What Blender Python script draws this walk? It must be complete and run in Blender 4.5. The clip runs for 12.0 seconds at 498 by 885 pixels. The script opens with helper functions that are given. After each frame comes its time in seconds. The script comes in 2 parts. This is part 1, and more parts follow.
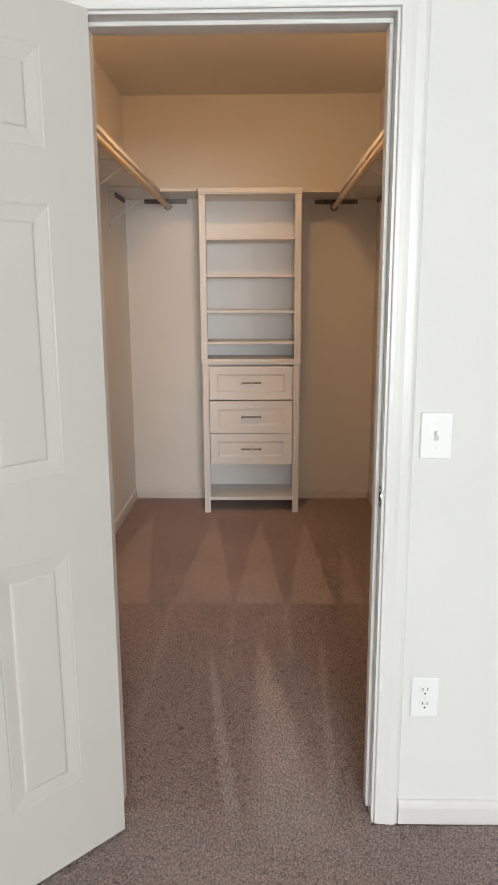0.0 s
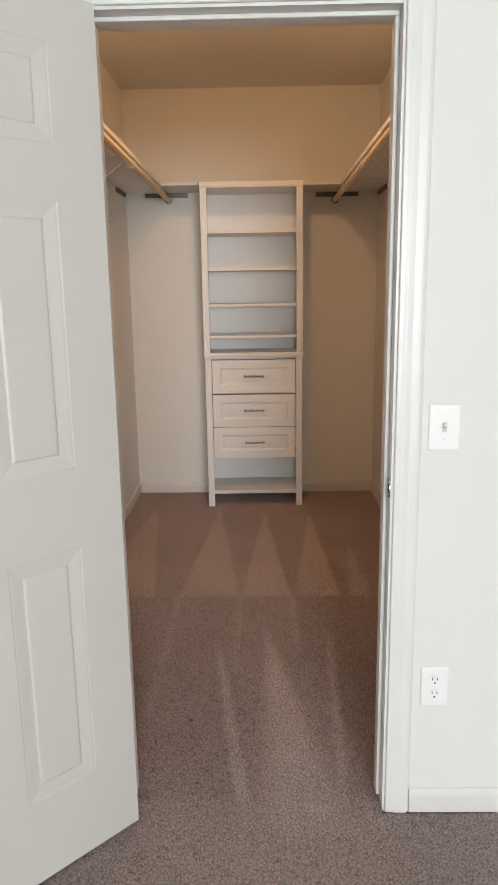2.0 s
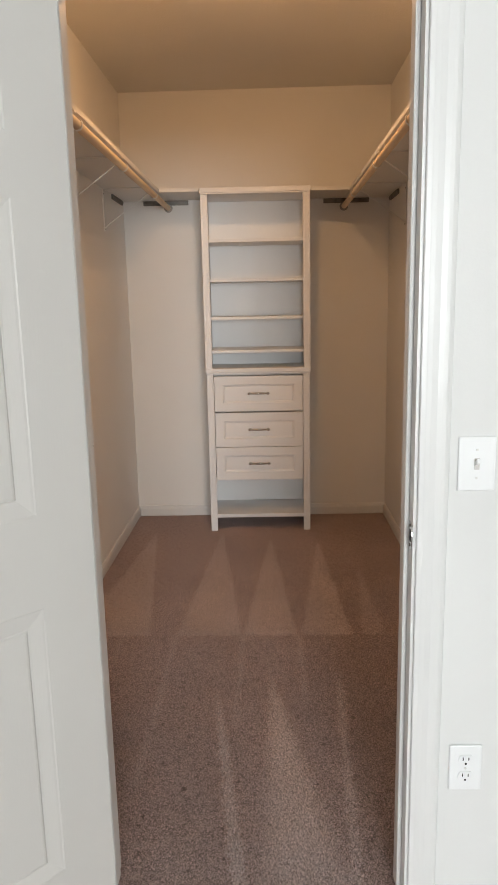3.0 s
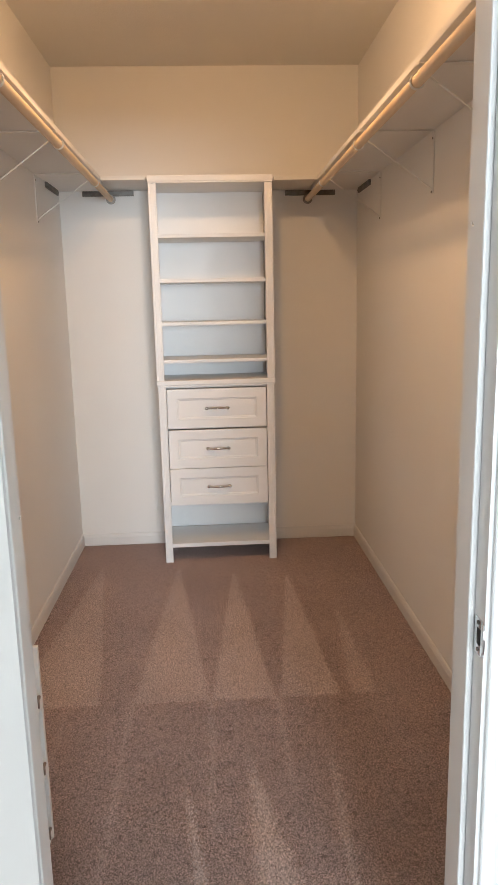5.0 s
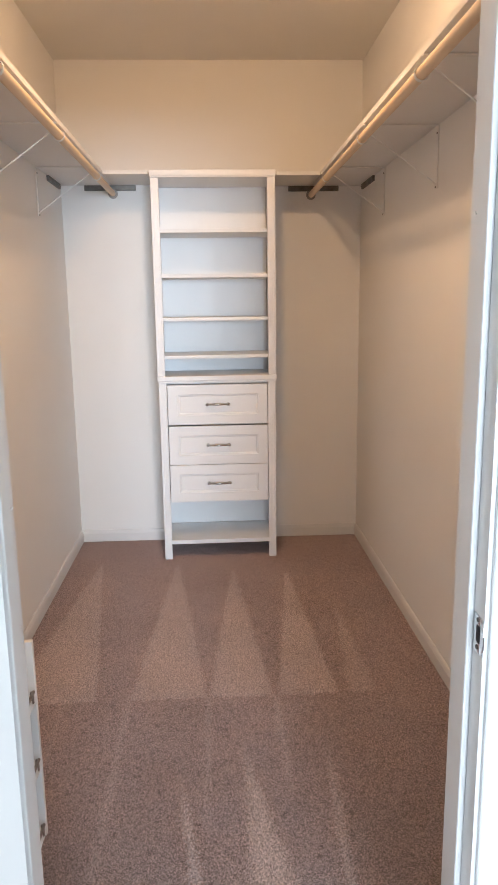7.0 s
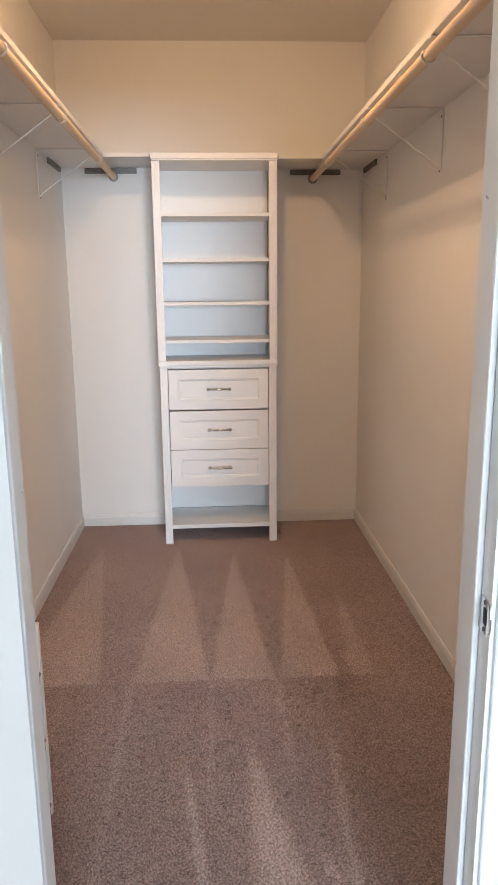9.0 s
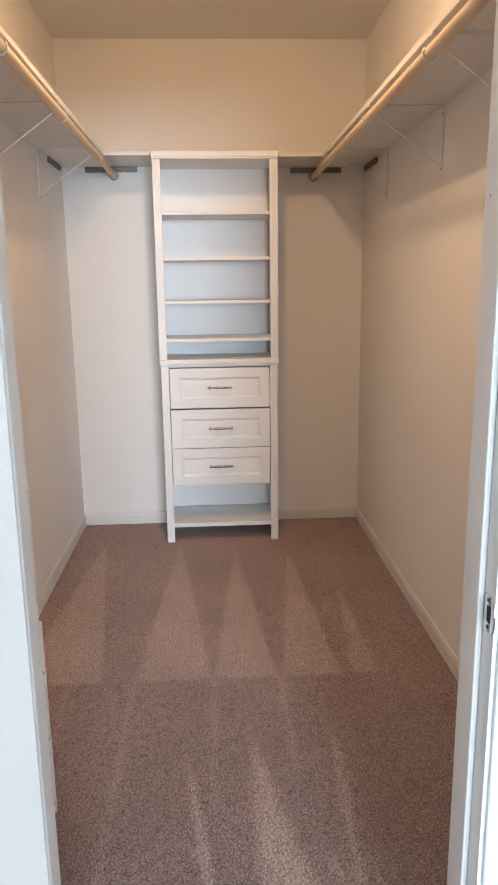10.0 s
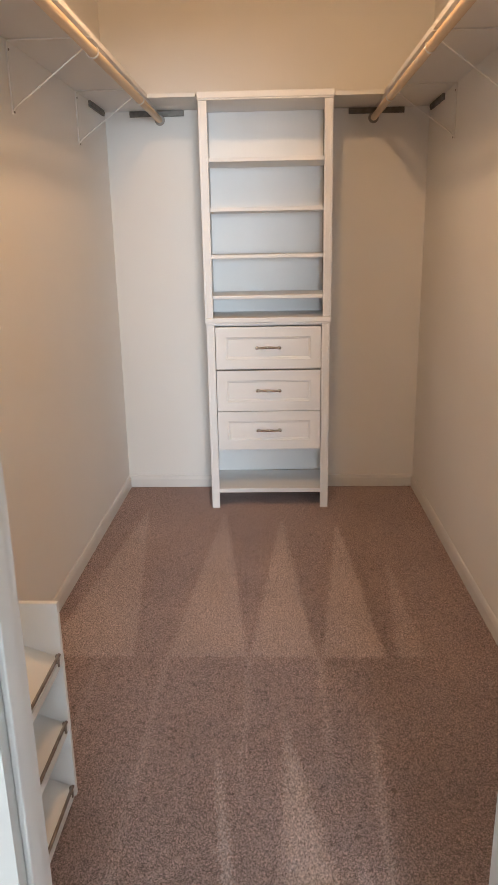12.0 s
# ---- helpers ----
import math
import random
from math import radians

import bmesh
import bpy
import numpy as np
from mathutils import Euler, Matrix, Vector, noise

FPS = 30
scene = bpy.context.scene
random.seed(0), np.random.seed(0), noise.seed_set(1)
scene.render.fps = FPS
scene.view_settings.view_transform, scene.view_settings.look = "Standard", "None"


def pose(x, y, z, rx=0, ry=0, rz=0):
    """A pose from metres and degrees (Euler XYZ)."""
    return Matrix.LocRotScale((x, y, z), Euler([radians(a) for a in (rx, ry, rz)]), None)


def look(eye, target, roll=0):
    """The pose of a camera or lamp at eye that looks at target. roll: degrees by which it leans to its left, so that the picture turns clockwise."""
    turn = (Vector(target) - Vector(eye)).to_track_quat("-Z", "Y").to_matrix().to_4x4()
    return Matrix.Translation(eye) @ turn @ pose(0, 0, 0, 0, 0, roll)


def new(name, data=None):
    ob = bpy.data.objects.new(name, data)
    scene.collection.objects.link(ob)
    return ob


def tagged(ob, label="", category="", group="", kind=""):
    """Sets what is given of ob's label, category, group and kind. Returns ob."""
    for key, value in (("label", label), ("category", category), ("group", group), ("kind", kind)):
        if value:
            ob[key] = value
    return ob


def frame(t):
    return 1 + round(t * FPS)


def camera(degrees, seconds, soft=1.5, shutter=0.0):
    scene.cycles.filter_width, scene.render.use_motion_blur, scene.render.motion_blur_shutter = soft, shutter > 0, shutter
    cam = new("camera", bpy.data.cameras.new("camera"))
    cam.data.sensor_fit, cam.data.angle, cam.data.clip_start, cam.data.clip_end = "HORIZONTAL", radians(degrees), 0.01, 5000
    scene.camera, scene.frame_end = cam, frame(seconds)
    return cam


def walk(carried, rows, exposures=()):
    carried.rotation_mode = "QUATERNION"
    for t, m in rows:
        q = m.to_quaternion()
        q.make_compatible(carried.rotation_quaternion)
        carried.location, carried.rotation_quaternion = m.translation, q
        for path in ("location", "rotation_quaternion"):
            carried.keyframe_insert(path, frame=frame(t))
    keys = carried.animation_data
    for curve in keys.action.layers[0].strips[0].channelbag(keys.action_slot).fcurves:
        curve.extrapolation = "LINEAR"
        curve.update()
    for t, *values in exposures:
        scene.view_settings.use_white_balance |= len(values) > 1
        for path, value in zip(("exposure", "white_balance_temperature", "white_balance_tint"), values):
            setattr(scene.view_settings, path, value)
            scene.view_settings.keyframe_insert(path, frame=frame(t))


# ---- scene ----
cam = camera(38.7, 12.0)
PATH = [
    (0, (0.079, -1.73, 1.435), (0.04, 0.228, 1.032), -0.3),
    (0.5, (0.071, -1.771, 1.435), (0.014, 0.19, 1.043), -0.8),
    (1, (0.068, -1.768, 1.433), (0.015, 0.191, 1.032), -0.9),
    (1.5, (0.06, -1.762, 1.436), (0.035, 0.196, 1.029), -0.5),
    (2, (0.056, -1.74, 1.437), (0.017, 0.215, 1.016), -0.9),
    (2.5, (0.076, -1.596, 1.435), (0.009, 0.362, 1.029), -0.9),
    (2.7, (0.082, -1.54, 1.438), (0.008, 0.421, 1.049), -1.3),
    (4.3, (0.009, -1.1, 1.439), (0.007, 0.86, 1.042), 0.3),
    (4.5, (-0.011, -1.047, 1.443), (0.014, 0.917, 1.066), -0.6),
    (5, (-0.018, -0.972, 1.445), (0.079, 0.988, 1.058), -1.3),
    (5.5, (-0.017, -0.955, 1.439), (0.049, 1.005, 1.046), -0.3),
    (6, (-0.019, -0.949, 1.427), (0.006, 1.007, 1.01), -0.4),
    (6.5, (-0.015, -0.949, 1.431), (0.035, 1.006, 1.012), -0.9),
    (7, (-0.009, -0.954, 1.43), (0.082, 1.005, 1.04), -0.8),
    (9, (-0.029, -0.959, 1.429), (0.069, 0.991, 0.999), -0.6),
    (9.5, (-0.026, -0.958, 1.428), (0.066, 0.993, 0.998), -1.0),
    (10, (-0.033, -0.959, 1.43), (0.063, 0.991, 0.995), -0.8),
    (10.5, (-0.032, -0.962, 1.43), (0.041, 0.99, 1.0), -1.1),
    (11, (-0.033, -0.941, 1.41), (0.028, 1.009, 0.97), -1.2),
    (11.5, (-0.019, -0.914, 1.423), (0.017, 1.008, 0.873), -1.5),
    (12, (0.046, -0.775, 1.426), (-0.034, 1.145, 0.874), -1.1),
]
EXPOSURES = [(0.0, 0.0, 6650, 14), (2.0, -0.01, 6650, 14), (2.7, -0.01, 6600, 14), (4.3, 0.30, 6300, 12), (5.2, 0.62, 5950, 11), (6.0, 0.66, 5800, 11), (6.5, 0.73, 5700, 11), (7.0, 0.79, 5560, 11), (8.0, 0.70, 5600, 11), (9.0, 0.65, 5660, 11), (11.0, 0.63, 5700, 11), (12.0, 0.55, 5900, 11)]
walk(cam, [(t, look(eye, target, roll)) for t, eye, target, roll in PATH], EXPOSURES)

# ---- plan, metres ----
XL, XR = -0.843, 0.843            # closet side walls
Y1 = 3.239                        # back wall of the closet; the door wall faces the bedroom at y = 0
HC = 2.722                        # ceiling
BX0, BX1, BY = -1.9, 2.8, -8.0    # bedroom
JL, JR, JH = -0.330, 0.379, 2.052 # door lining
WX0, WX1, WZ0, WZ1 = 0.10, 2.40, 0.80, 2.45  # bedroom window opening


# ---- world and light ----
world = bpy.data.worlds.new("world")
scene.world = world
world.use_nodes = True
sky = world.node_tree.nodes.new("ShaderNodeTexSky")
sky.sky_type, sky.sun_disc = "NISHITA", False
sky.sun_elevation, sky.sun_rotation = radians(40), radians(120)
world.node_tree.links.new(sky.outputs[0], world.node_tree.nodes["Background"].inputs[0])
world.node_tree.nodes["Background"].inputs[1].default_value = 0.1

DAY_WATTS, LAMP_STRENGTH = 345.0, 121.0
day = bpy.data.lights.new("window_daylight", "AREA")
day.shape, day.size, day.size_y = "RECTANGLE", WX1 - WX0 - 0.1, WZ1 - WZ0 - 0.1
day.energy, day.color = DAY_WATTS, (0.91, 0.995, 1.0)
new("window_daylight", day).matrix_world = look(((WX0 + WX1) / 2, BY + 0.02, (WZ0 + WZ1) / 2), ((WX0 + WX1) / 2, 0, (WZ0 + WZ1) / 2))


# ---- materials ----
def material(name, color, rough=0.5, metal=0.0, vary=0.06, scale=6.0, grain=0.0, grain_scale=300.0, stretch=(1, 1, 1), tint=None, spec=0.5):
    """A surface with slow stains of strength vary, and relief of depth grain."""
    m = bpy.data.materials.new(name)
    m.use_nodes = True
    nt = m.node_tree
    n, link = nt.nodes, nt.links.new
    bsdf = n["Principled BSDF"]
    bsdf.inputs["Roughness"].default_value, bsdf.inputs["Metallic"].default_value = rough, metal
    bsdf.inputs["Specular IOR Level"].default_value = spec
    geo = n.new("ShaderNodeNewGeometry")
    mapping = n.new("ShaderNodeMapping")
    mapping.inputs["Scale"].default_value = stretch
    link(geo.outputs["Position"], mapping.inputs[0])
    big, small = n.new("ShaderNodeTexNoise"), n.new("ShaderNodeTexNoise")
    big.inputs["Scale"].default_value, big.inputs["Detail"].default_value = scale, 5
    small.inputs["Scale"].default_value, small.inputs["Detail"].default_value = grain_scale, 3
    for tex in (big, small):
        link(mapping.outputs[0], tex.inputs["Vector"])
    mix = n.new("ShaderNodeMix")
    mix.data_type = "RGBA"
    dark = tint or tuple(c * (1 - 2.2 * vary) for c in color)
    mix.inputs["A"].default_value, mix.inputs["B"].default_value = (*dark, 1), (*color, 1)
    ramp = n.new("ShaderNodeMapRange")
    ramp.inputs["From Min"].default_value, ramp.inputs["From Max"].default_value = 0.3, 0.62
    link(big.outputs["Fac"], ramp.inputs["Value"])
    link(ramp.outputs[0], mix.inputs["Factor"])
    link(mix.outputs["Result"], bsdf.inputs["Base Color"])
    uneven = n.new("ShaderNodeMapRange")
    uneven.inputs["To Min"].default_value, uneven.inputs["To Max"].default_value = rough - 0.08, min(rough + 0.08, 1)
    link(big.outputs["Fac"], uneven.inputs["Value"])
    link(uneven.outputs[0], bsdf.inputs["Roughness"])
    if grain:
        bump = n.new("ShaderNodeBump")
        bump.inputs["Strength"].default_value, bump.inputs["Distance"].default_value = 0.6, grain
        link(small.outputs["Fac"], bump.inputs["Height"])
        link(bump.outputs[0], bsdf.inputs["Normal"])
    return m


WALL = material("wall_paint", (0.755, 0.757, 0.745), 0.75, vary=0.012, scale=1.6, grain=0.0007, grain_scale=170)
# the wall paint again, with the closet's warm bounced light put into its colour
WALL_WARMED = material("wall_paint_warmed", (0.795, 0.783, 0.76), 0.75, vary=0.012, scale=1.6, grain=0.0007, grain_scale=170)
CEIL = material("ceiling_paint", (0.76, 0.74, 0.70), 0.85, vary=0.015, scale=2, grain=0.002, grain_scale=120)
TRIM = material("trim_paint", (0.76, 0.76, 0.75), 0.36, vary=0.015, scale=3, grain=0.0004, grain_scale=90, stretch=(1, 1, 0.2))
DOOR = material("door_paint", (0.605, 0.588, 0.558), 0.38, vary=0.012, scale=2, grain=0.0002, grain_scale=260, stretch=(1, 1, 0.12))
MELAMINE = material("white_melamine", (0.875, 0.88, 0.885), 0.42, vary=0.015, scale=5, grain=0.0005, grain_scale=240, stretch=(0.12, 1, 1))
# melamine made paler for the tower's back, in place of bounced lamp light
MELAMINE_LIT = material("white_melamine_lit", (0.91, 0.92, 0.925), 0.35, vary=0.01, scale=5, grain=0.0004, grain_scale=240, stretch=(1, 1, 0.12))
SHELF = material("shelf_paint", (0.79, 0.785, 0.77), 0.55, vary=0.03, scale=4, grain=0.0006, grain_scale=150, stretch=(1, 0.3, 1))
RACK = material("rack_laminate", (0.80, 0.80, 0.79), 0.4, vary=0.012, scale=5)
PINE = material("pine_rod", (0.75, 0.61, 0.45), 0.6, vary=0.1, scale=30, grain=0.0006, grain_scale=220, stretch=(1, 0.05, 1), tint=(0.67, 0.51, 0.34))
CHROME = material("chrome", (0.70, 0.70, 0.70), 0.13, 1.0, vary=0.05, scale=40)
NICKEL = material("brushed_nickel", (0.32, 0.29, 0.27), 0.36, 1.0, vary=0.12, scale=60)
STEEL = material("dull_steel", (0.24, 0.225, 0.21), 0.55, 0.6, vary=0.2, scale=25, tint=(0.13, 0.115, 0.10))
BASEPAINT = material("baseboard_paint", (0.71, 0.70, 0.685), 0.5, vary=0.02, scale=4)
SOCKET = material("socket_metal", (0.36, 0.33, 0.30), 0.5, 0.4, vary=0.1, scale=40)
PLASTIC = material("white_plastic", (0.86, 0.87, 0.87), 0.3, vary=0.01, scale=10)
BRACKET = material("bracket_enamel", (0.79, 0.78, 0.755), 0.6, vary=0.03, scale=30)
DARK = material("dark_slot", (0.02, 0.02, 0.02), 0.6, vary=0.1)
BACKING = material("carpet_backing", (0.26, 0.208, 0.192), 0.95, vary=0.1, scale=60)


def carpet_material():
    m = material("carpet_yarn", (0.56, 0.438, 0.413), 0.95, vary=0.06, scale=2.2, spec=0.15)
    nt = m.node_tree
    n, link = nt.nodes, nt.links.new
    bsdf = n["Principled BSDF"]
    base = bsdf.inputs["Base Color"].links[0].from_socket
    fleck = n.new("ShaderNodeTexNoise")
    fleck.inputs["Scale"].default_value, fleck.inputs["Detail"].default_value = 170, 2
    link(n["Geometry"].outputs["Position"], fleck.inputs["Vector"])
    ramp = n.new("ShaderNodeMapRange")
    ramp.inputs["From Min"].default_value, ramp.inputs["From Max"].default_value = 0.32, 0.68
    ramp.inputs["To Min"].default_value, ramp.inputs["To Max"].default_value = 0.48, 1.42
    link(fleck.outputs["Fac"], ramp.inputs["Value"])
    times = n.new("ShaderNodeVectorMath")
    times.operation = "SCALE"
    link(base, times.inputs[0])
    link(ramp.outputs[0], times.inputs["Scale"])
    # how brushed-up pile catches the light, painted into the yarn as a paler colour
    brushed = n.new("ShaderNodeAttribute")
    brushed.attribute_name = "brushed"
    lay_sheen = n.new("ShaderNodeMix")
    lay_sheen.data_type = "RGBA"
    lay_sheen.clamp_factor = False
    lay_sheen.blend_type = "MULTIPLY"
    lay_sheen.inputs["B"].default_value = (1.17, 1.27, 1.33, 1)
    link(brushed.outputs["Fac"], lay_sheen.inputs["Factor"])
    link(times.outputs[0], lay_sheen.inputs["A"])
    link(lay_sheen.outputs["Result"], bsdf.inputs["Base Color"])
    bsdf.inputs["Sheen Weight"].default_value = 0.15
    return m


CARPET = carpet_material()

GLOW = bpy.data.materials.new("lamp_glass")
GLOW.use_nodes = True
GLOW.node_tree.nodes["Principled BSDF"].inputs["Emission Color"].default_value = (1.0, 0.572, 0.258, 1)
GLOW.node_tree.nodes["Principled BSDF"].inputs["Emission Strength"].default_value = LAMP_STRENGTH
GLASS = bpy.data.materials.new("window_glass")
GLASS.use_nodes = True
GLASS.node_tree.nodes["Principled BSDF"].inputs["Transmission Weight"].default_value = 1.0
GLASS.node_tree.nodes["Principled BSDF"].inputs["Roughness"].default_value = 0.0


# ---- mesh helpers ----
def mesh_object(name, bm, mat, smooth=False):
    bmesh.ops.recalc_face_normals(bm, faces=bm.faces)
    me = bpy.data.meshes.new(name)
    bm.to_mesh(me)
    bm.free()
    me.materials.append(mat)
    if smooth:
        me.shade_smooth()
    return new(name, me)


def part(name, bm, mat, parent, label="", smooth=False):
    ob = mesh_object(name, bm, mat, smooth)
    ob.parent = parent
    return tagged(ob, label=label)


def thing(name, place, label, category, group="", kind=""):
    ob = new(name)
    ob.empty_display_size = 0.05
    ob.matrix_world = place
    return tagged(ob, label=label, category=category, group=group, kind=kind)


def add_box(bm, lo, hi, bevel=0.0, segments=1):
    size = [b - a for a, b in zip(lo, hi)]
    centre = [(a + b) / 2 for a, b in zip(lo, hi)]
    made = bmesh.ops.create_cube(bm, size=1.0, matrix=Matrix.LocRotScale(centre, None, size))
    if bevel:
        edges = list({e for v in made["verts"] for e in v.link_edges})
        bmesh.ops.bevel(bm, geom=edges, offset=bevel, segments=segments, affect="EDGES", profile=0.5)
    return bm


def box(lo, hi, bevel=0.0, segments=1):
    return add_box(bmesh.new(), lo, hi, bevel, segments)


def add_bar(bm, a, b, radius, sides=14, r2=None):
    """A round bar from a to b."""
    a, b = Vector(a), Vector(b)
    turn = (b - a).to_track_quat("Z", "Y").to_matrix().to_4x4()
    bmesh.ops.create_cone(bm, cap_ends=True, segments=sides, radius1=radius, radius2=radius if r2 is None else r2,
                          depth=(b - a).length, matrix=Matrix.Translation((a + b) / 2) @ turn)
    return bm


def add_tube(bm, points, radii, sides=10):
    """A swept round tube through points, each with its own radius."""
    points = [Vector(p) for p in points]
    rings = []
    for i, p in enumerate(points):
        ahead = (points[min(i + 1, len(points) - 1)] - points[max(i - 1, 0)]).normalized()
        turn = ahead.to_track_quat("Z", "Y").to_matrix()
        rings.append([bm.verts.new(p + turn @ Vector((math.cos(k * math.tau / sides), math.sin(k * math.tau / sides), 0)) * radii[i]) for k in range(sides)])
    for r, s in zip(rings, rings[1:]):
        for k in range(sides):
            bm.faces.new((r[k], r[(k + 1) % sides], s[(k + 1) % sides], s[k]))
    bm.faces.new(rings[0])
    bm.faces.new(rings[-1])
    return bm


def add_rings(bm, rect, steps, face):
    """Nested rectangles: rect (a0, b0, a1, b1), steps of (inset, depth); face(a, b, depth) gives the place."""
    a0, b0, a1, b1 = rect
    loops = []
    for inset, depth in steps:
        corners = ((a0 + inset, b0 + inset), (a1 - inset, b0 + inset), (a1 - inset, b1 - inset), (a0 + inset, b1 - inset))
        loops.append([bm.verts.new(face(a, b, depth)) for a, b in corners])
    for r, s in zip(loops, loops[1:]):
        for k in range(4):
            bm.faces.new((r[k], r[(k + 1) % 4], s[(k + 1) % 4], s[k]))
    bm.faces.new(loops[-1])
    return bm


def extrude_profile(profile, ends):
    """A strip whose profile points (out, up) are placed by each of the ends (functions)."""
    bm = bmesh.new()
    rings = [[bm.verts.new(end(u, v)) for u, v in profile] for end in ends]
    for r, s in zip(rings, rings[1:]):
        for k in range(len(profile)):
            j = (k + 1) % len(profile)
            bm.faces.new((r[k], r[j], s[j], s[k]))
    bm.faces.new(rings[0])
    bm.faces.new(rings[-1])
    return bm


def structure(name, bm, mat, label, category):
    return tagged(mesh_object(name, bm, mat), label, category, kind="structure")


# ---- the shell ----
T = 0.135
structure("floor", box((BX0 - T, BY - T, -0.12), (BX1 + T, Y1 + T, -0.004)), BACKING, "taupe cut-pile carpet over the whole floor", "floor")
structure("ceiling", box((BX0 - T, BY - T, HC), (BX1 + T, Y1 + T, HC + 0.12)), CEIL, "plain painted ceiling of the closet and bedroom", "ceiling")
bm = bmesh.new()
add_box(bm, (BX0 - T, 0, -0.004), (JL - 0.02, T, HC))
add_box(bm, (JR + 0.02, 0, -0.004), (BX1 + T, T, HC))
add_box(bm, (JL - 0.02, 0, JH + 0.02), (JR + 0.02, T, HC))
structure("wall_east", bm, WALL, "off-white painted wall with the closet doorway", "wall")
structure("wall_north", box((XL - T, Y1, -0.004), (XR + T, Y1 + T, HC)), WALL_WARMED, "off-white painted back wall of the closet", "wall")
structure("wall_closet_side", box((XL - T, T, -0.004), (XL, Y1, HC)), WALL_WARMED, "off-white painted side wall of the closet", "wall")
structure("wall_closet_side", box((XR, T, -0.004), (XR + T, Y1, HC)), WALL_WARMED, "off-white painted side wall of the closet", "wall")
structure("wall_west", box((BX0 - T, BY, -0.004), (BX0, 0, HC)), WALL, "off-white painted bedroom wall", "wall")
structure("wall_bedroom_side", box((BX1, BY, -0.004), (BX1 + T, 0, HC)), WALL, "off-white painted bedroom wall", "wall")
bm = bmesh.new()
add_box(bm, (BX0 - T, BY - T, -0.004), (WX0, BY, HC))
add_box(bm, (WX1, BY - T, -0.004), (BX1 + T, BY, HC))
add_box(bm, (WX0, BY - T, -0.004), (WX1, BY, WZ0))
add_box(bm, (WX0, BY - T, WZ1), (WX1, BY, HC))
structure("wall_south", bm, WALL, "off-white painted bedroom wall with a window", "wall")

window = thing("window_1", pose(0, BY - 0.08, 0), "white framed bedroom window with clear panes", "window", kind="structure")
bm = bmesh.new()
for x in (WX0, (WX0 + WX1) / 2 - 0.02, WX1 - 0.04):
    add_box(bm, (x, 0, WZ0 + 0.04), (x + 0.04, 0.05, WZ1 - 0.04))
add_box(bm, (WX0, 0, WZ0), (WX1, 0.05, WZ0 + 0.04))
add_box(bm, (WX0, 0, WZ1 - 0.04), (WX1, 0.05, WZ1))
part("window_frame", bm, TRIM, window)
for x in (WX0 + 0.04, (WX0 + WX1) / 2 + 0.02):
    pane = part("pane", box((x, 0.02, WZ0 + 0.04), (x + (WX1 - WX0) / 2 - 0.06, 0.025, WZ1 - 0.04)), GLASS, window)
    pane.visible_shadow = False
part("window_sill", box((WX0 - 0.04, 0.082, WZ0 - 0.03), (WX1 + 0.04, 0.14, WZ0 - 0.002), 0.004), TRIM, window)

# baseboards: a flat board with a stepped cap
BASE = ((0.0, 0.0), (0.010, 0.0), (0.010, 0.050), (0.0088, 0.054), (0.0075, 0.061), (0.005, 0.069), (0.002, 0.072), (0.0, 0.072))


def baseboard(a, b, out):
    """Along the wall from a to b (plan); out: the way into the room."""
    ends = [lambda u, v, p=p: (p[0] + out[0] * u, p[1] + out[1] * u, v) for p in (a, b)]
    return structure("baseboard", extrude_profile(BASE, ends), BASEPAINT, "white painted baseboard with a moulded top edge", "baseboard")


baseboard((XL, Y1), (XR, Y1), (0, -1))
baseboard((XL, T), (XL, Y1 - 0.0135), (1, 0))
baseboard((XR, T), (XR, Y1 - 0.0135), (-1, 0))
baseboard((JR + 0.0731, 0), (BX1, 0), (0, -1))
baseboard((BX0, 0), (JL - 0.0731, 0), (0, -1))

# ---- doorway: lining, stops, casing ----
STOP = 0.0110
lining = thing("door_frame", pose(0, 0, 0), "white painted door lining with stops and moulded casing", "door frame", kind="structure")
part("jamb", box((JR, 0.001, -0.004), (JR + 0.0195, T - 0.001, JH + 0.0195)), TRIM, lining)
part("jamb", box((JL - 0.0195, 0.001, -0.004), (JL, T - 0.001, JH + 0.0195)), TRIM, lining)
part("head_jamb", box((JL, 0.001, JH), (JR, T - 0.001, JH + 0.0195)), TRIM, lining)
part("stop", box((JR - STOP, 0.040, 0.016), (JR - 0.0002, 0.084, JH - STOP), 0.003, 2), TRIM, lining)
part("stop", box((JL + 0.0002, 0.040, 0.016), (JL + STOP, 0.084, JH - STOP), 0.003, 2), TRIM, lining)
part("stop", box((JL + 0.0002, 0.040, JH - STOP), (JR - 0.0002, 0.084, JH - 0.0002), 0.003, 2), TRIM, lining)
CASING = ((0.0, 0.0), (0.0, 0.0065), (0.002, 0.0085), (0.011, 0.0090), (0.014, 0.0095), (0.022, 0.0105), (0.034, 0.0128), (0.046, 0.0132), (0.053, 0.0128), (0.058, 0.0105), (0.063, 0.0060), (0.066, 0.0))
cl, cr, ct = JL - 0.007, JR + 0.007, JH + 0.007
part("casing", extrude_profile(CASING, (lambda u, v: (cr + u, -v, 0.0), lambda u, v: (cr + u, -v, ct + u))), TRIM, lining)
part("casing", extrude_profile(CASING, (lambda u, v: (cl - u, -v, 0.0), lambda u, v: (cl - u, -v, ct + u))), TRIM, lining)
part("head_casing", extrude_profile(CASING, (lambda u, v: (cl - u, -v, ct + u), lambda u, v: (cr + u, -v, ct + u))), TRIM, lining)
SZ = 0.934                       # height of the latch
bm = bmesh.new()
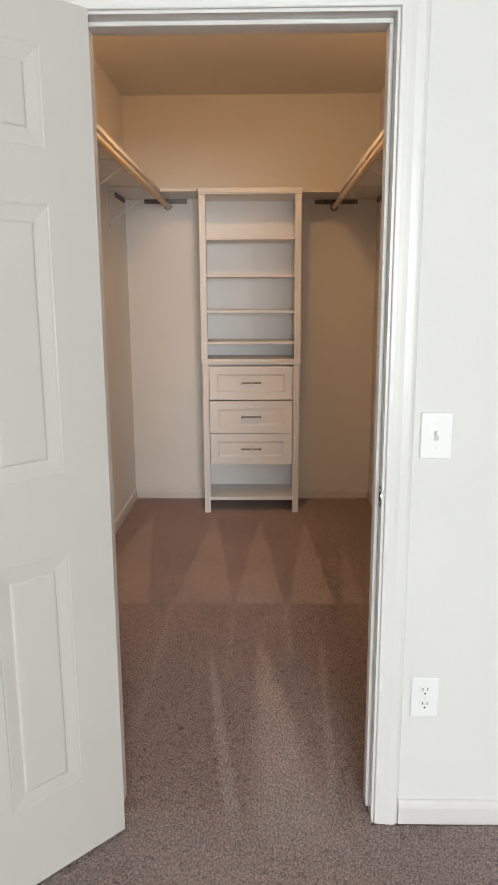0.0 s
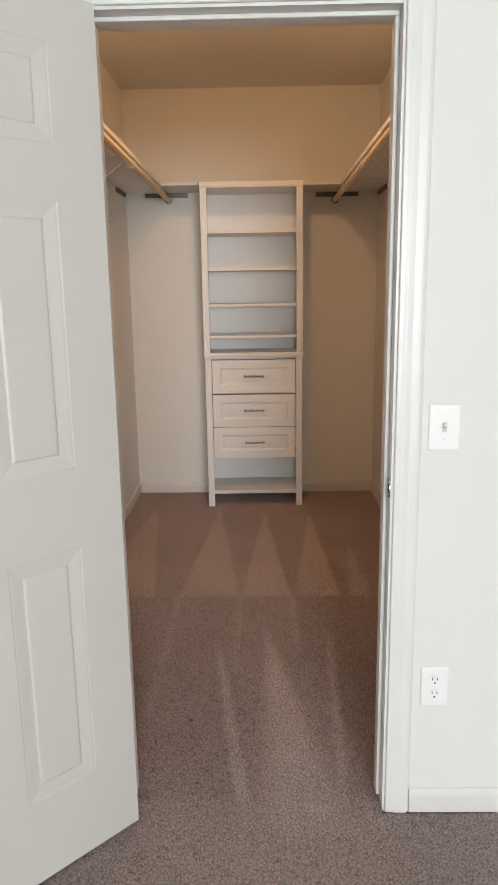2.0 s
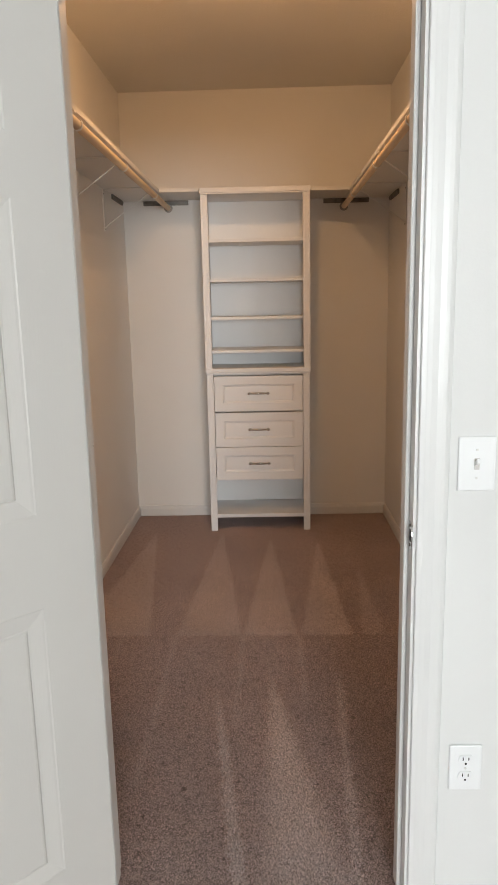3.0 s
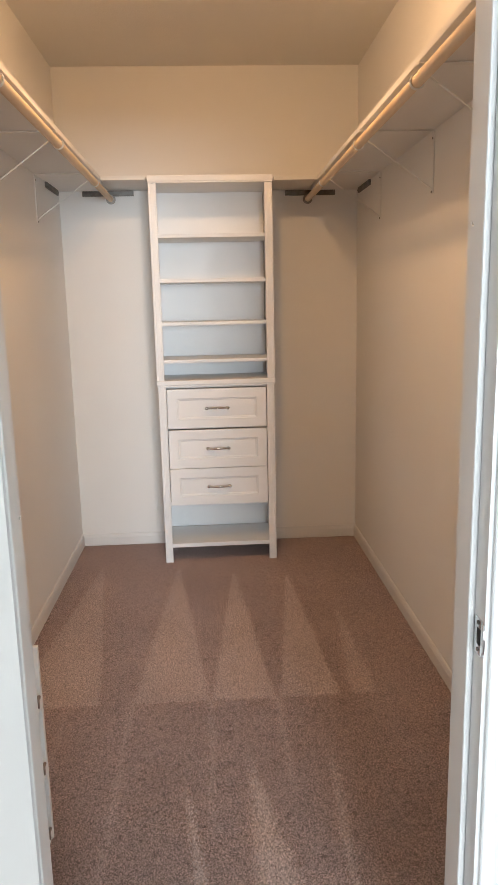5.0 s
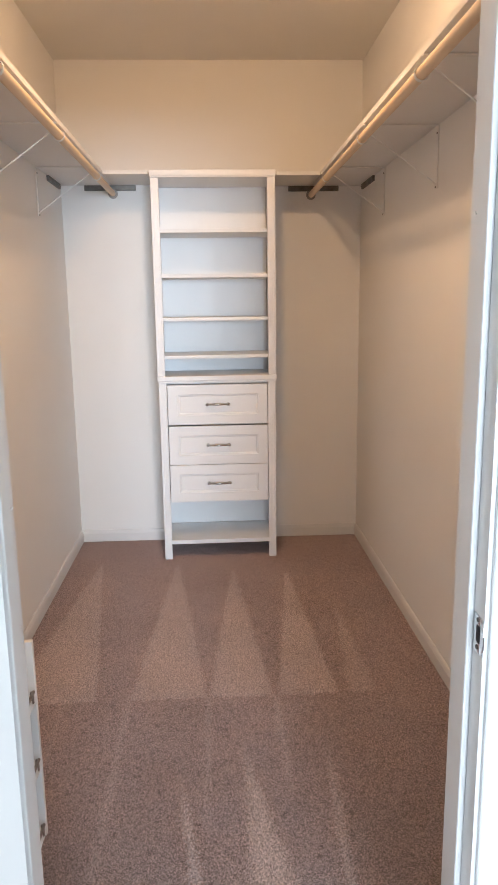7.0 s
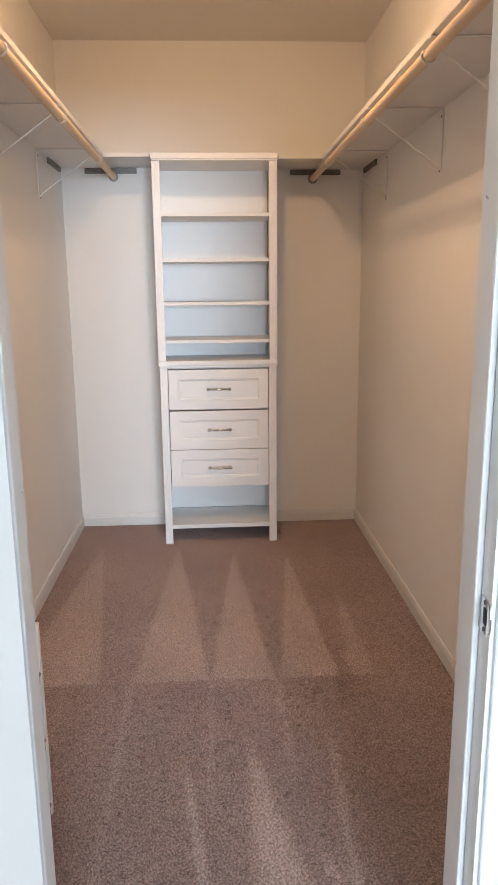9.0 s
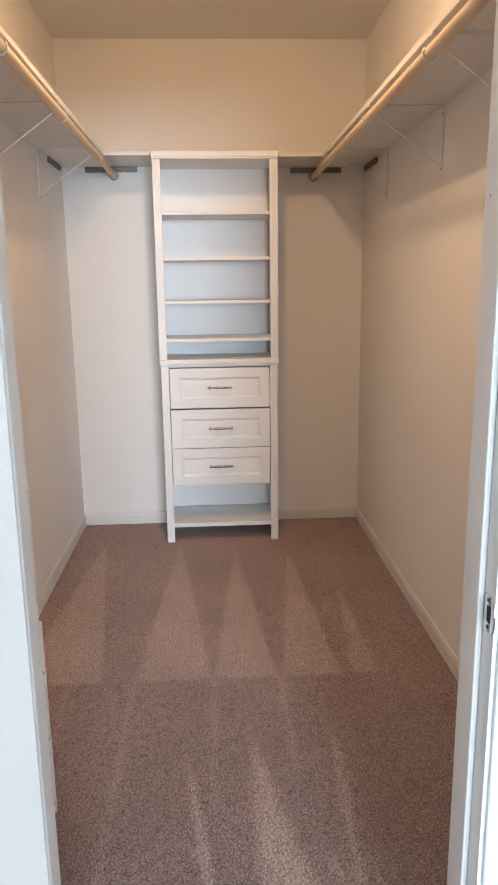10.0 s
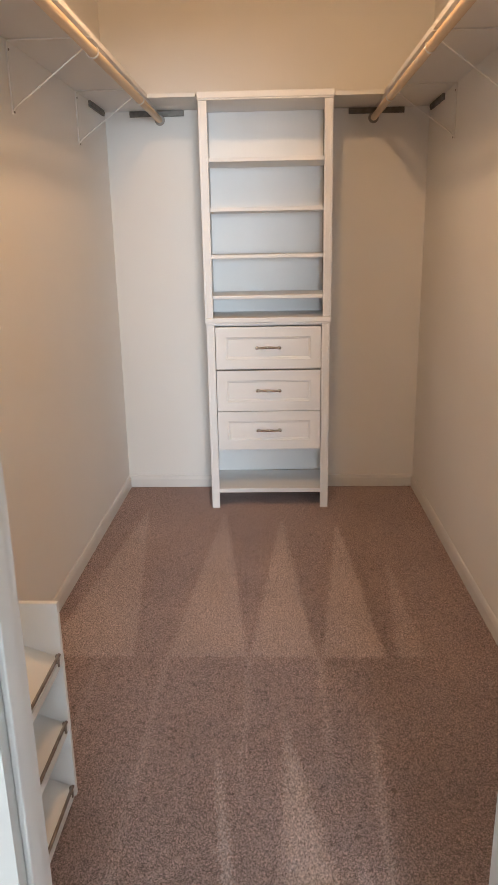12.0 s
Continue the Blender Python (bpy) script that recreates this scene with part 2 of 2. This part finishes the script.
outline = [(0.036, -0.029), (0.012, -0.029)] + [(0.010 - 0.017 * math.cos(a), 0.029 * math.sin(a)) for a in np.linspace(-1.2, 1.2, 11)] + [(0.012, 0.029), (0.036, 0.029)]
for x in (JR - 0.0018, JR + 0.0005):
    bm.faces.new([bm.verts.new((x - 0.0022 * max(0.0, 0.006 - y) / 0.012, y, SZ + z)) for y, z in outline])
front, back = [list(f.verts) for f in bm.faces]
for k in range(len(outline)):
    j = (k + 1) % len(outline)
    bm.faces.new((front[k], front[j], back[j], back[k]))
strike = part("strike_plate", bm, CHROME, lining, "chrome strike plate with a curved lip")
part("latch_hole", box((JR - 0.0024, 0.013, SZ - 0.013), (JR - 0.0017, 0.025, SZ + 0.013)), DARK, strike, "dark latch opening")
for z in (SZ - 0.022, SZ + 0.022):
    part("screw", add_bar(bmesh.new(), (JR - 0.0028, 0.022, z), (JR, 0.022, z), 0.0035, 10), STEEL, strike)
part("hook_screw", add_tube(bmesh.new(), [(JL, 0.104, 1.123), (JL + 0.006, 0.104, 1.123), (JL + 0.007, 0.104, 1.127)], [0.0014] * 3, 6), TRIM, lining)
part("hook_screw", add_tube(bmesh.new(), [(JR, 0.100, 1.55), (JR - 0.006, 0.100, 1.55), (JR - 0.007, 0.100, 1.554)], [0.0014] * 3, 6), TRIM, lining)

# ---- the open six-panel door ----
DZ0, DZ1 = 0.012, 2.046
OPEN = -134.0
door = thing("door_1", pose(JL, -0.0155, 0, 0, 0, OPEN), "white six-panel door standing wide open into the bedroom", "door", kind="structure")
U = [0.003, 0.124, 0.313, 0.404, 0.593, 0.714]
ROWS = [(0.232, 0.842), (1.035, 1.631), (1.745, 1.947)]
FACE, BACK = 0.047, 0.012
bm = bmesh.new()
for a, b in ((U[0], U[1]), (U[2], U[3]), (U[4], U[5])):
    add_box(bm, (a, BACK, DZ0), (b, FACE, DZ1))
rails = [(DZ0, ROWS[0][0]), (ROWS[0][1], ROWS[1][0]), (ROWS[1][1], ROWS[2][0]), (ROWS[2][1], DZ1)]
for z0, z1 in rails:
    for a, b in ((U[1], U[2]), (U[3], U[4])):
        add_box(bm, (a, BACK, z0), (b, FACE, z1))
bmesh.ops.remove_doubles(bm, verts=bm.verts, dist=0.0001)
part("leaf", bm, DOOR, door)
PANEL = [(0, 0), (0.003, 0.0012), (0.008, 0.0016), (0.032, 0.0054), (0.037, 0.0058), (0.041, 0.0030), (0.045, 0.0024)]
for z0, z1 in ROWS:
    for a, b in ((U[1], U[2]), (U[3], U[4])):
        bm = bmesh.new()
        add_rings(bm, (a, z0, b, z1), PANEL, lambda u, z, d: (u, FACE - d, z))
        add_rings(bm, (a, z0, b, z1), PANEL, lambda u, z, d: (u, BACK + d, z))
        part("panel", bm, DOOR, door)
for z in (0.22, 1.02, 1.84):
    hinge = add_bar(bmesh.new(), (0.0, 0.0, z - 0.045), (0.0, 0.0, z + 0.045), 0.006, 12)
    part("hinge", add_box(hinge, (0.0, 0.002, z - 0.044), (0.009, 0.036, z + 0.044)), DOOR, door)

# ---- bedroom wall plates ----
switch = thing("light_switch", pose(0.507, 0, 1.0965), "white toggle light switch on the bedroom wall", "light switch")
part("plate", box((-0.039, -0.006, -0.058), (0.039, 0, 0.058), 0.003, 2), PLASTIC, switch)
part("toggle_slot", box((-0.0055, -0.0068, -0.012), (0.0055, -0.005, 0.012), 0.0004), DOOR, switch, "shaded toggle opening")
bm = box((-0.0038, -0.020, -0.004), (0.0038, -0.005, 0.006), 0.001)
for v in bm.verts:
    v.co.z += (-v.co.y - 0.005) * 0.55
part("toggle", bm, PLASTIC, switch)
for z in (-0.03, 0.03):
    part("screw", add_bar(bmesh.new(), (0, -0.0072, z), (0, -0.004, z), 0.0026, 10), BRACKET, switch)

outlet = thing("power_outlet", pose(0.510, 0, 0.3855), "white duplex power outlet low on the bedroom wall", "power outlet")
part("plate", box((-0.037, -0.006, -0.0565), (0.037, 0, 0.0565), 0.003, 2), PLASTIC, outlet)
for z in (-0.0205, 0.0205):
    bm = bmesh.new()
    bmesh.ops.create_cone(bm, cap_ends=True, segments=28, radius1=0.0172, radius2=0.0168, depth=0.003, matrix=pose(0, -0.0068, z, 90))
    for v in bm.verts:
        v.co.z = z + max(-0.0135, min(0.0135, v.co.z - z))
    face = part("receptacle", bm, PLASTIC, outlet)
    for x, h in ((-0.0064, 0.0044), (0.0064, 0.0036)):
        part("slot", box((x - 0.0011, -0.0088, z + 0.004 - h), (x + 0.0011, -0.0075, z + 0.004 + h)), DARK, face)
    part("slot", add_bar(bmesh.new(), (0, -0.0088, z - 0.008), (0, -0.0075, z - 0.008), 0.0026, 10), DARK, face)
part("screw", add_bar(bmesh.new(), (0, -0.0078, 0), (0, -0.004, 0), 0.0028, 10), BRACKET, outlet)

# ---- closet ceiling light ----
lamp = thing("ceiling_light", pose(0, 1.40, HC), "round frosted glass ceiling light, switched on and warm", "ceiling light")
part("base_ring", add_bar(bmesh.new(), (0, 0, -0.028), (0, 0, 0), 0.098, 32), PLASTIC, lamp)
bm = bmesh.new()
bmesh.ops.create_uvsphere(bm, u_segments=28, v_segments=16, radius=0.088)
bmesh.ops.delete(bm, geom=[v for v in bm.verts if v.co.z > 0.001], context="VERTS")
for v in bm.verts:
    v.co.z = v.co.z * 0.8 - 0.030
part("shade", bm, GLOW, lamp, "glowing frosted dome", smooth=True)

# ---- storage tower against the back wall ----
TY = 2.885
tower = thing("storage_tower", pose(0.002, TY, 0, 0, 0, 0.6), "tall white closet tower, open shelves over three drawers", "storage tower")
DEEP = Y1 - TY - 0.018
SHELF_TOPS = (1.805, 1.575, 1.350, 1.149)
HU, HL = 0.321, 0.316       # half widths of the upper and lower carcass


def fluted(x0, x1, z0, z1, deep):
    """An upright with a shallow flute down its face."""
    bm = box((x0, 0.0014, z0), (x1, deep, z1))
    add_box(bm, (x0, 0.0, z0), (x0 + 0.0095, 0.0016, z1), 0.0007)
    add_box(bm, (x1 - 0.0095, 0.0, z0), (x1, 0.0016, z1), 0.0007)
    return add_box(bm, (x0 + 0.0115, 0.0004, z0), (x1 - 0.0115, 0.0016, z1), 0.0006)


for s in (-1, 1):
    x0, x1 = sorted((s * HU, s * (HU - 0.018)))
    part("side_panel", box((x0, 0.0155, 1.0395), (x1, DEEP, 2.0575), 0.001), MELAMINE, tower)
    x0, x1 = sorted((s * HU, s * (HU - 0.041)))
    part("stile", fluted(x0, x1, 1.0395, 2.0575, 0.015), MELAMINE, tower)
    x0, x1 = sorted((s * HL, s * (HL - 0.018)))
    part("side_panel", box((x0, 0.0185, 0.0), (x1, DEEP, 1.0045), 0.001), MELAMINE, tower)
    x0, x1 = sorted((s * HL, s * (HL - 0.041)))
    part("leg", fluted(x0, x1, 0.0, 1.0045, 0.018), MELAMINE, tower)
    x = s * (HU - 0.0187)
    for z in SHELF_TOPS:
        part("shelf_pin", add_bar(bmesh.new(), (x, 0.05, z - 0.0235), (x - s * 0.008, 0.05, z - 0.0235), 0.004, 8), STEEL, tower)
part("back_panel", box((-HL + 0.0185, DEEP - 0.006, 0.112), (HL - 0.0185, DEEP - 0.0005, 2.057)), MELAMINE_LIT, tower, "smooth white backing board")
bm = box((-0.324, -0.010, 2.066), (0.324, DEEP, 2.095), 0.003, 2)
add_box(bm, (-0.322, -0.006, 2.058), (0.322, DEEP, 2.0662), 0.002)
part("crown", bm, MELAMINE, tower)
bm = box((-0.323, -0.010, 1.013), (0.323, DEEP, 1.039), 0.004, 2)
add_box(bm, (-0.319, -0.005, 1.005), (0.319, DEEP, 1.0132), 0.001)
part("counter", bm, MELAMINE, tower)
for z in SHELF_TOPS:
    part("shelf", box((-HU + 0.0185, 0.016, z - 0.018), (HU - 0.0185, DEEP - 0.0065, z), 0.0012), MELAMINE, tower)
part("bottom_shelf", box((-HL + 0.0185, 0.006, 0.087), (HL - 0.0185, DEEP - 0.0065, 0.110), 0.0012), MELAMINE, tower)
part("top_rail", box((-HL + 0.0415, 0.012, 0.9965), (HL - 0.0415, 0.020, 1.0045)), MELAMINE, tower)
part("drawer_floor", box((-HL + 0.0185, 0.025, 0.337), (HL - 0.0185, DEEP - 0.0065, 0.349)), MELAMINE, tower)
FRONT = [(0, 0.018), (0, 0.001), (0.001, 0), (0.052, 0), (0.055, 0.004), (0.060, 0.005), (0.064, 0.008), (0.066, 0.008)]


def handle(parent, x, z):
    """An arched pull on two rosettes."""
    bm = bmesh.new()
    half = 0.056
    arch = [(x + half * math.sin(a), -0.006 - 0.020 * math.cos(a) ** 0.8, z + 0.0035 * math.cos(a)) for a in np.linspace(-1.5, 1.5, 17)]
    add_tube(bm, arch, [0.0044 + 0.0030 * math.cos(a) ** 2 for a in np.linspace(-1.5, 1.5, 17)], 10)
    for s in (-1, 1):
        add_bar(bm, (x + s * half, 0.0, z), (x + s * half, -0.009, z), 0.0100, 14, 0.0075)
        bmesh.ops.create_uvsphere(bm, u_segments=10, v_segments=8, radius=0.0086, matrix=pose(x + s * (half + 0.004), -0.008, z))
    return part("handle", bm, CHROME, parent, "arched chrome pull handle", smooth=True)


for z0, z1 in ((0.7715, 0.9905), (0.5475, 0.7635), (0.335, 0.5445)):
    bm = add_rings(bmesh.new(), (-0.2715, z0, 0.2715, z1), FRONT, lambda u, z, d: (u, 0.001 + d, z))
    drawer = part("drawer", bm, MELAMINE, tower, "white drawer front with a recessed panel")
    handle(drawer, 0.0, (z0 + z1) / 2 + 0.001)

# ---- shelves round the top ----
SX = 0.559                       # front edge of the side shelves
TOP = {-1: 2.094, 1: 2.084}      # shelf tops: the two sides differ slightly
ROD = {-1: 2.031, 1: 2.017}      # rod axes
for s in (-1, 1):
    top = TOP[s]
    shelf = thing("closet_shelf", pose(0, 0, 0), "long off-white painted closet shelf above the hanging rod", "shelf", "closet shelves")
    x0, x1 = sorted((s * (SX + 0.004), s * (XR - 0.001)))
    part("board", box((x0, T + 0.002, top - 0.0185), (x1, Y1 - 0.001, top)), SHELF, shelf)
    x0, x1 = sorted((s * SX, s * (SX + 0.0038)))
    part("edge_band", box((x0, T + 0.002, top - 0.019), (x1, Y1 - 0.001, top + 0.0005), 0.001), TRIM, shelf, "smooth white front edge")
    shelf = thing("closet_shelf", pose(0, 0, 0), "short off-white closet shelf beside the tower", "shelf", "closet shelves")
    x0, x1 = sorted((s * 0.3305, s * (SX - 0.001)))
    part("board", box((x0, TY + 0.0022, top - 0.0175), (x1, Y1 - 0.001, top)), SHELF, shelf)
    part("edge_band", box((x0, TY - 0.002, top - 0.018), (x1, TY + 0.002, top + 0.0005), 0.001), TRIM, shelf, "smooth white front edge")

ROD_X, ROD_R = 0.556, 0.0165

for s in (-1, 1):
    rod = thing("hanging_rod", pose(s * ROD_X, Y1, 0), "round pine hanging rod below the shelf edge", "clothes rod", "hanging rods")
    part("rod", add_bar(bmesh.new(), (0, -0.004, ROD[s]), (0, T + 0.01 - Y1, ROD[s]), ROD_R, 24), PINE, rod, smooth=False)
    bm = bmesh.new()
    add_bar(bm, (0, -0.0005, ROD[s]), (0, -0.004, ROD[s]), 0.027, 24)
    add_bar(bm, (0, -0.004, ROD[s]), (0, -0.016, ROD[s]), 0.0235, 24)
    part("socket", bm, SOCKET, rod, "round grey metal rod socket")

# shelf-and-rod brackets
for s in (-1, 1):
    for y in (2.665, 1.82, 1.055):
        zs = TOP[s] - 0.0185
        zr = ROD[s]
        bracket = thing("shelf_bracket", pose(s * XR, y, 0), "white enamelled shelf and rod bracket on the closet wall", "bracket", "shelf brackets")
        part("wall_leg", box((-0.005 if s > 0 else 0.0005, -0.011, zs - 0.228), (-0.0005 if s > 0 else 0.005, 0.011, zs - 0.004), 0.001), BRACKET, bracket)
        x0, x1 = sorted((-s * 0.006, -s * 0.285))
        part("shelf_leg", box((x0, -0.010, zs - 0.006), (x1, 0.010, zs - 0.0008), 0.001), BRACKET, bracket)
        bm = bmesh.new()
        add_tube(bm, [(-s * 0.004, 0, zs - 0.215), (-s * 0.02, 0, zs - 0.200), (-s * 0.262, 0, zs - 0.030), (-s * 0.283, 0, zs - 0.018)], [0.0026] * 4, 8)
        part("brace", bm, BRACKET, bracket)
        cx = -s * (XR - ROD_X)
        hook = [(cx + 0.0195 * math.sin(a) * s, 0, zr - 0.0195 * math.cos(a)) for a in np.linspace(-2.2, 2.2, 19)]
        bm = add_tube(bmesh.new(), hook, [0.0024] * 19, 6)
        for v in bm.verts:
            v.co.y *= 3.0
        part("rod_hook", bm, BRACKET, bracket)
        for dz in (-0.222, -0.03):
            part("screw", add_bar(bmesh.new(), (-s * 0.004, 0, zs + dz), (-s * 0.0075, 0, zs + dz), 0.004, 8), STEEL, bracket)

# metal cleats under the shelf ends
def cleat(lo, hi, out):
    bm = box(lo, hi, 0.001)
    rib = 0.35 * (hi[2] - lo[2])
    a, b = list(lo), list(hi)
    axis = 0 if abs(out[0]) else 1
    if out[axis] > 0:
        a[axis], b[axis] = hi[axis] - 0.001, hi[axis] + 0.002
    else:
        a[axis], b[axis] = lo[axis] - 0.002, lo[axis] + 0.001
    a[2], b[2] = lo[2] + rib, hi[2] - rib
    add_box(bm, a, b)
    ob = mesh_object("shelf_cleat", bm, STEEL)
    return tagged(ob, "dark metal cleat under the closet shelf", "bracket", "shelf cleats")


for s in (-1, 1):
    x0, x1 = sorted((s * 0.427, s * 0.712))
    under = TOP[s] - 0.0192
    cleat((x0, Y1 - 0.012, under - 0.028), (x1, Y1 - 0.0005, under), (0, -1))
    x0, x1 = sorted((s * (XR - 0.012), s * (XR - 0.0005)))
    cleat((x0, 2.89, under - 0.028), (x1, 3.175, under), (-s, 0))

# ---- low shoe rack beside the doorway ----
RX0, RX1, RY0, RY1 = XL + 0.0145, -0.499, 0.150, 0.786
rack = thing("shoe_rack", pose(RX0, RY0, 0), "low white laminate shoe rack with three railed shelves", "shoe rack")
RD, RW = RX1 - RX0, RY1 - RY0
for y in (0.0, RW - 0.016):
    part("side_panel", box((0, y, 0.0), (RD, y + 0.016, 0.574), 0.0012), RACK, rack)
part("back_panel", box((0.001, 0.0165, 0.02), (0.006, RW - 0.0165, 0.554)), RACK, rack)
for zb in (0.447, 0.252, 0.055):
    bm = box((0.0065, 0.0163, -0.016), (RD - 0.006, RW - 0.0163, 0.0), 0.001)
    for v in bm.verts:
        v.co.z += zb - 0.022 + (RD - 0.006 - v.co.x) * 0.38
    shelf = part("shelf", bm, RACK, rack)
    part("lip", box((RD - 0.0058, 0.0165, zb - 0.044), (RD - 0.0005, RW - 0.0165, zb - 0.020), 0.001), RACK, shelf)
    bm = add_bar(bmesh.new(), (RD + 0.002, 0.05, zb), (RD + 0.002, RW - 0.040, zb), 0.0042, 10)
    for y in (0.056, RW - 0.046):
        add_box(bm, (RD - 0.0055, y - 0.004, zb - 0.030), (RD + 0.003, y + 0.004, zb + 0.003), 0.001)
    part("rail", bm, NICKEL, shelf, "dark brushed metal rail")


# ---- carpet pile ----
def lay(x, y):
    """Which way the pile was brushed: 1 away from the doorway, 0 towards it. Also how much lighter the yarn is painted.
    """
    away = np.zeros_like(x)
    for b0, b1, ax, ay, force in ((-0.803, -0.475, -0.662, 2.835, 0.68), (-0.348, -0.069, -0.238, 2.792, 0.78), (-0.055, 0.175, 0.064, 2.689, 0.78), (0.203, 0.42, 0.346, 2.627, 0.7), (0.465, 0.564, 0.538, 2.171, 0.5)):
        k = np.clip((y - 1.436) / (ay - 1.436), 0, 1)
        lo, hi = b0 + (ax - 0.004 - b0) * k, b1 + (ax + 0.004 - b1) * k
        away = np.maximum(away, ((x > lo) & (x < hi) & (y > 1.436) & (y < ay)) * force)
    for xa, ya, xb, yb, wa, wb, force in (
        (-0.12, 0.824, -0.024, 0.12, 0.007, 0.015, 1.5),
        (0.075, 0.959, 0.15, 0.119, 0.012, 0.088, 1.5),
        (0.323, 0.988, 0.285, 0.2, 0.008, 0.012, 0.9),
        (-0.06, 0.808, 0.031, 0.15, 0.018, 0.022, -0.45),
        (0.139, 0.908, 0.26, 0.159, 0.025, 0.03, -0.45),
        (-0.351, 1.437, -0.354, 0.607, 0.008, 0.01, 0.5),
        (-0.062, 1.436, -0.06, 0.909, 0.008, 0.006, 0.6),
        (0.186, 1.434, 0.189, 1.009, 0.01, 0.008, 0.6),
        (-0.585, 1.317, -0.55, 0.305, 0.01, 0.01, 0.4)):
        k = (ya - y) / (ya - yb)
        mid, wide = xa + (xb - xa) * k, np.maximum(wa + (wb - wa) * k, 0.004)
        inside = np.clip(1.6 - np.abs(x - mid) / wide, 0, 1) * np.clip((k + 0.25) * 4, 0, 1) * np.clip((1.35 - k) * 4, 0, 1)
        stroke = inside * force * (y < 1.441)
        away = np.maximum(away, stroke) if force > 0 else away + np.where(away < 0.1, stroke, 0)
    # daylit bedroom side: a partial lay added only to paint its carpet lighter
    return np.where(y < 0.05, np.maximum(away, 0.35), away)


def pile(x0, x1, y0, y1, pitch, rng):
    gx, gy = np.meshgrid(np.arange(x0 + 0.003, x1 - 0.002, pitch), np.arange(y0 + 0.003, y1 - 0.002, pitch))
    x = gx.ravel() + rng.uniform(-0.45, 0.45, gx.size) * pitch
    y = gy.ravel() + rng.uniform(-0.45, 0.45, gx.size) * pitch
    return np.stack([x, y], 1)


rng = np.random.default_rng(7)
spots = np.concatenate([pile(XL + 0.007, XR - 0.007, T, Y1 - 0.007, 0.0036, rng), pile(JL, JR, -0.013, T + 0.003, 0.0036, rng), pile(-1.0, 0.95, -0.55, -0.009, 0.0036, rng)])
count = len(spots)
wander = rng.normal(0, 0.007, (count, 2))
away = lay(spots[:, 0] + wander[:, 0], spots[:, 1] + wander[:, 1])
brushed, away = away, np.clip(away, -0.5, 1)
radius = rng.uniform(0.0025, 0.0036, count) + 0.0005 * away
cell = np.floor((spots + rng.normal(0, 0.0022, spots.shape)) / 0.0110).astype(int)
clump = (cell[:, 0] * 7919 + cell[:, 1] * 104729) % 4096
tangle = rng.normal(0, 1, (4096, 3))[clump]
height = rng.uniform(0.0047, 0.0071, count) + 0.0020 * away + 0.0023 * tangle[:, 2]
lean = np.stack([rng.normal(0, 0.0016, count) + 0.0016 * tangle[:, 0], rng.normal(0, 0.0014, count) + 0.0016 * tangle[:, 1] - 0.0008 - 0.0038 * (1 - away)], 1)
spin = rng.uniform(0, math.tau, count)
verts = np.zeros((count, 4, 3))
for k in range(3):
    verts[:, k, 0] = spots[:, 0] + radius * np.cos(spin + k * math.tau / 3)
    verts[:, k, 1] = spots[:, 1] + radius * np.sin(spin + k * math.tau / 3)
    verts[:, k, 2] = -0.0042
verts[:, 3, :2] = spots + lean
verts[:, 3, 2] = -0.0042 + height
first = (np.arange(count) * 4)[:, None, None]
faces = (first + np.array([[0, 1, 3], [1, 2, 3], [2, 0, 3]])[None]).reshape(-1)
me = bpy.data.meshes.new("carpet_pile")
me.vertices.add(count * 4)
me.vertices.foreach_set("co", verts.ravel())
me.loops.add(count * 9)
me.loops.foreach_set("vertex_index", faces)
me.polygons.add(count * 3)
me.polygons.foreach_set("loop_start", np.arange(count * 3) * 3)
me.update(calc_edges=True)
# strength of the light painted into the yarn along the stripes
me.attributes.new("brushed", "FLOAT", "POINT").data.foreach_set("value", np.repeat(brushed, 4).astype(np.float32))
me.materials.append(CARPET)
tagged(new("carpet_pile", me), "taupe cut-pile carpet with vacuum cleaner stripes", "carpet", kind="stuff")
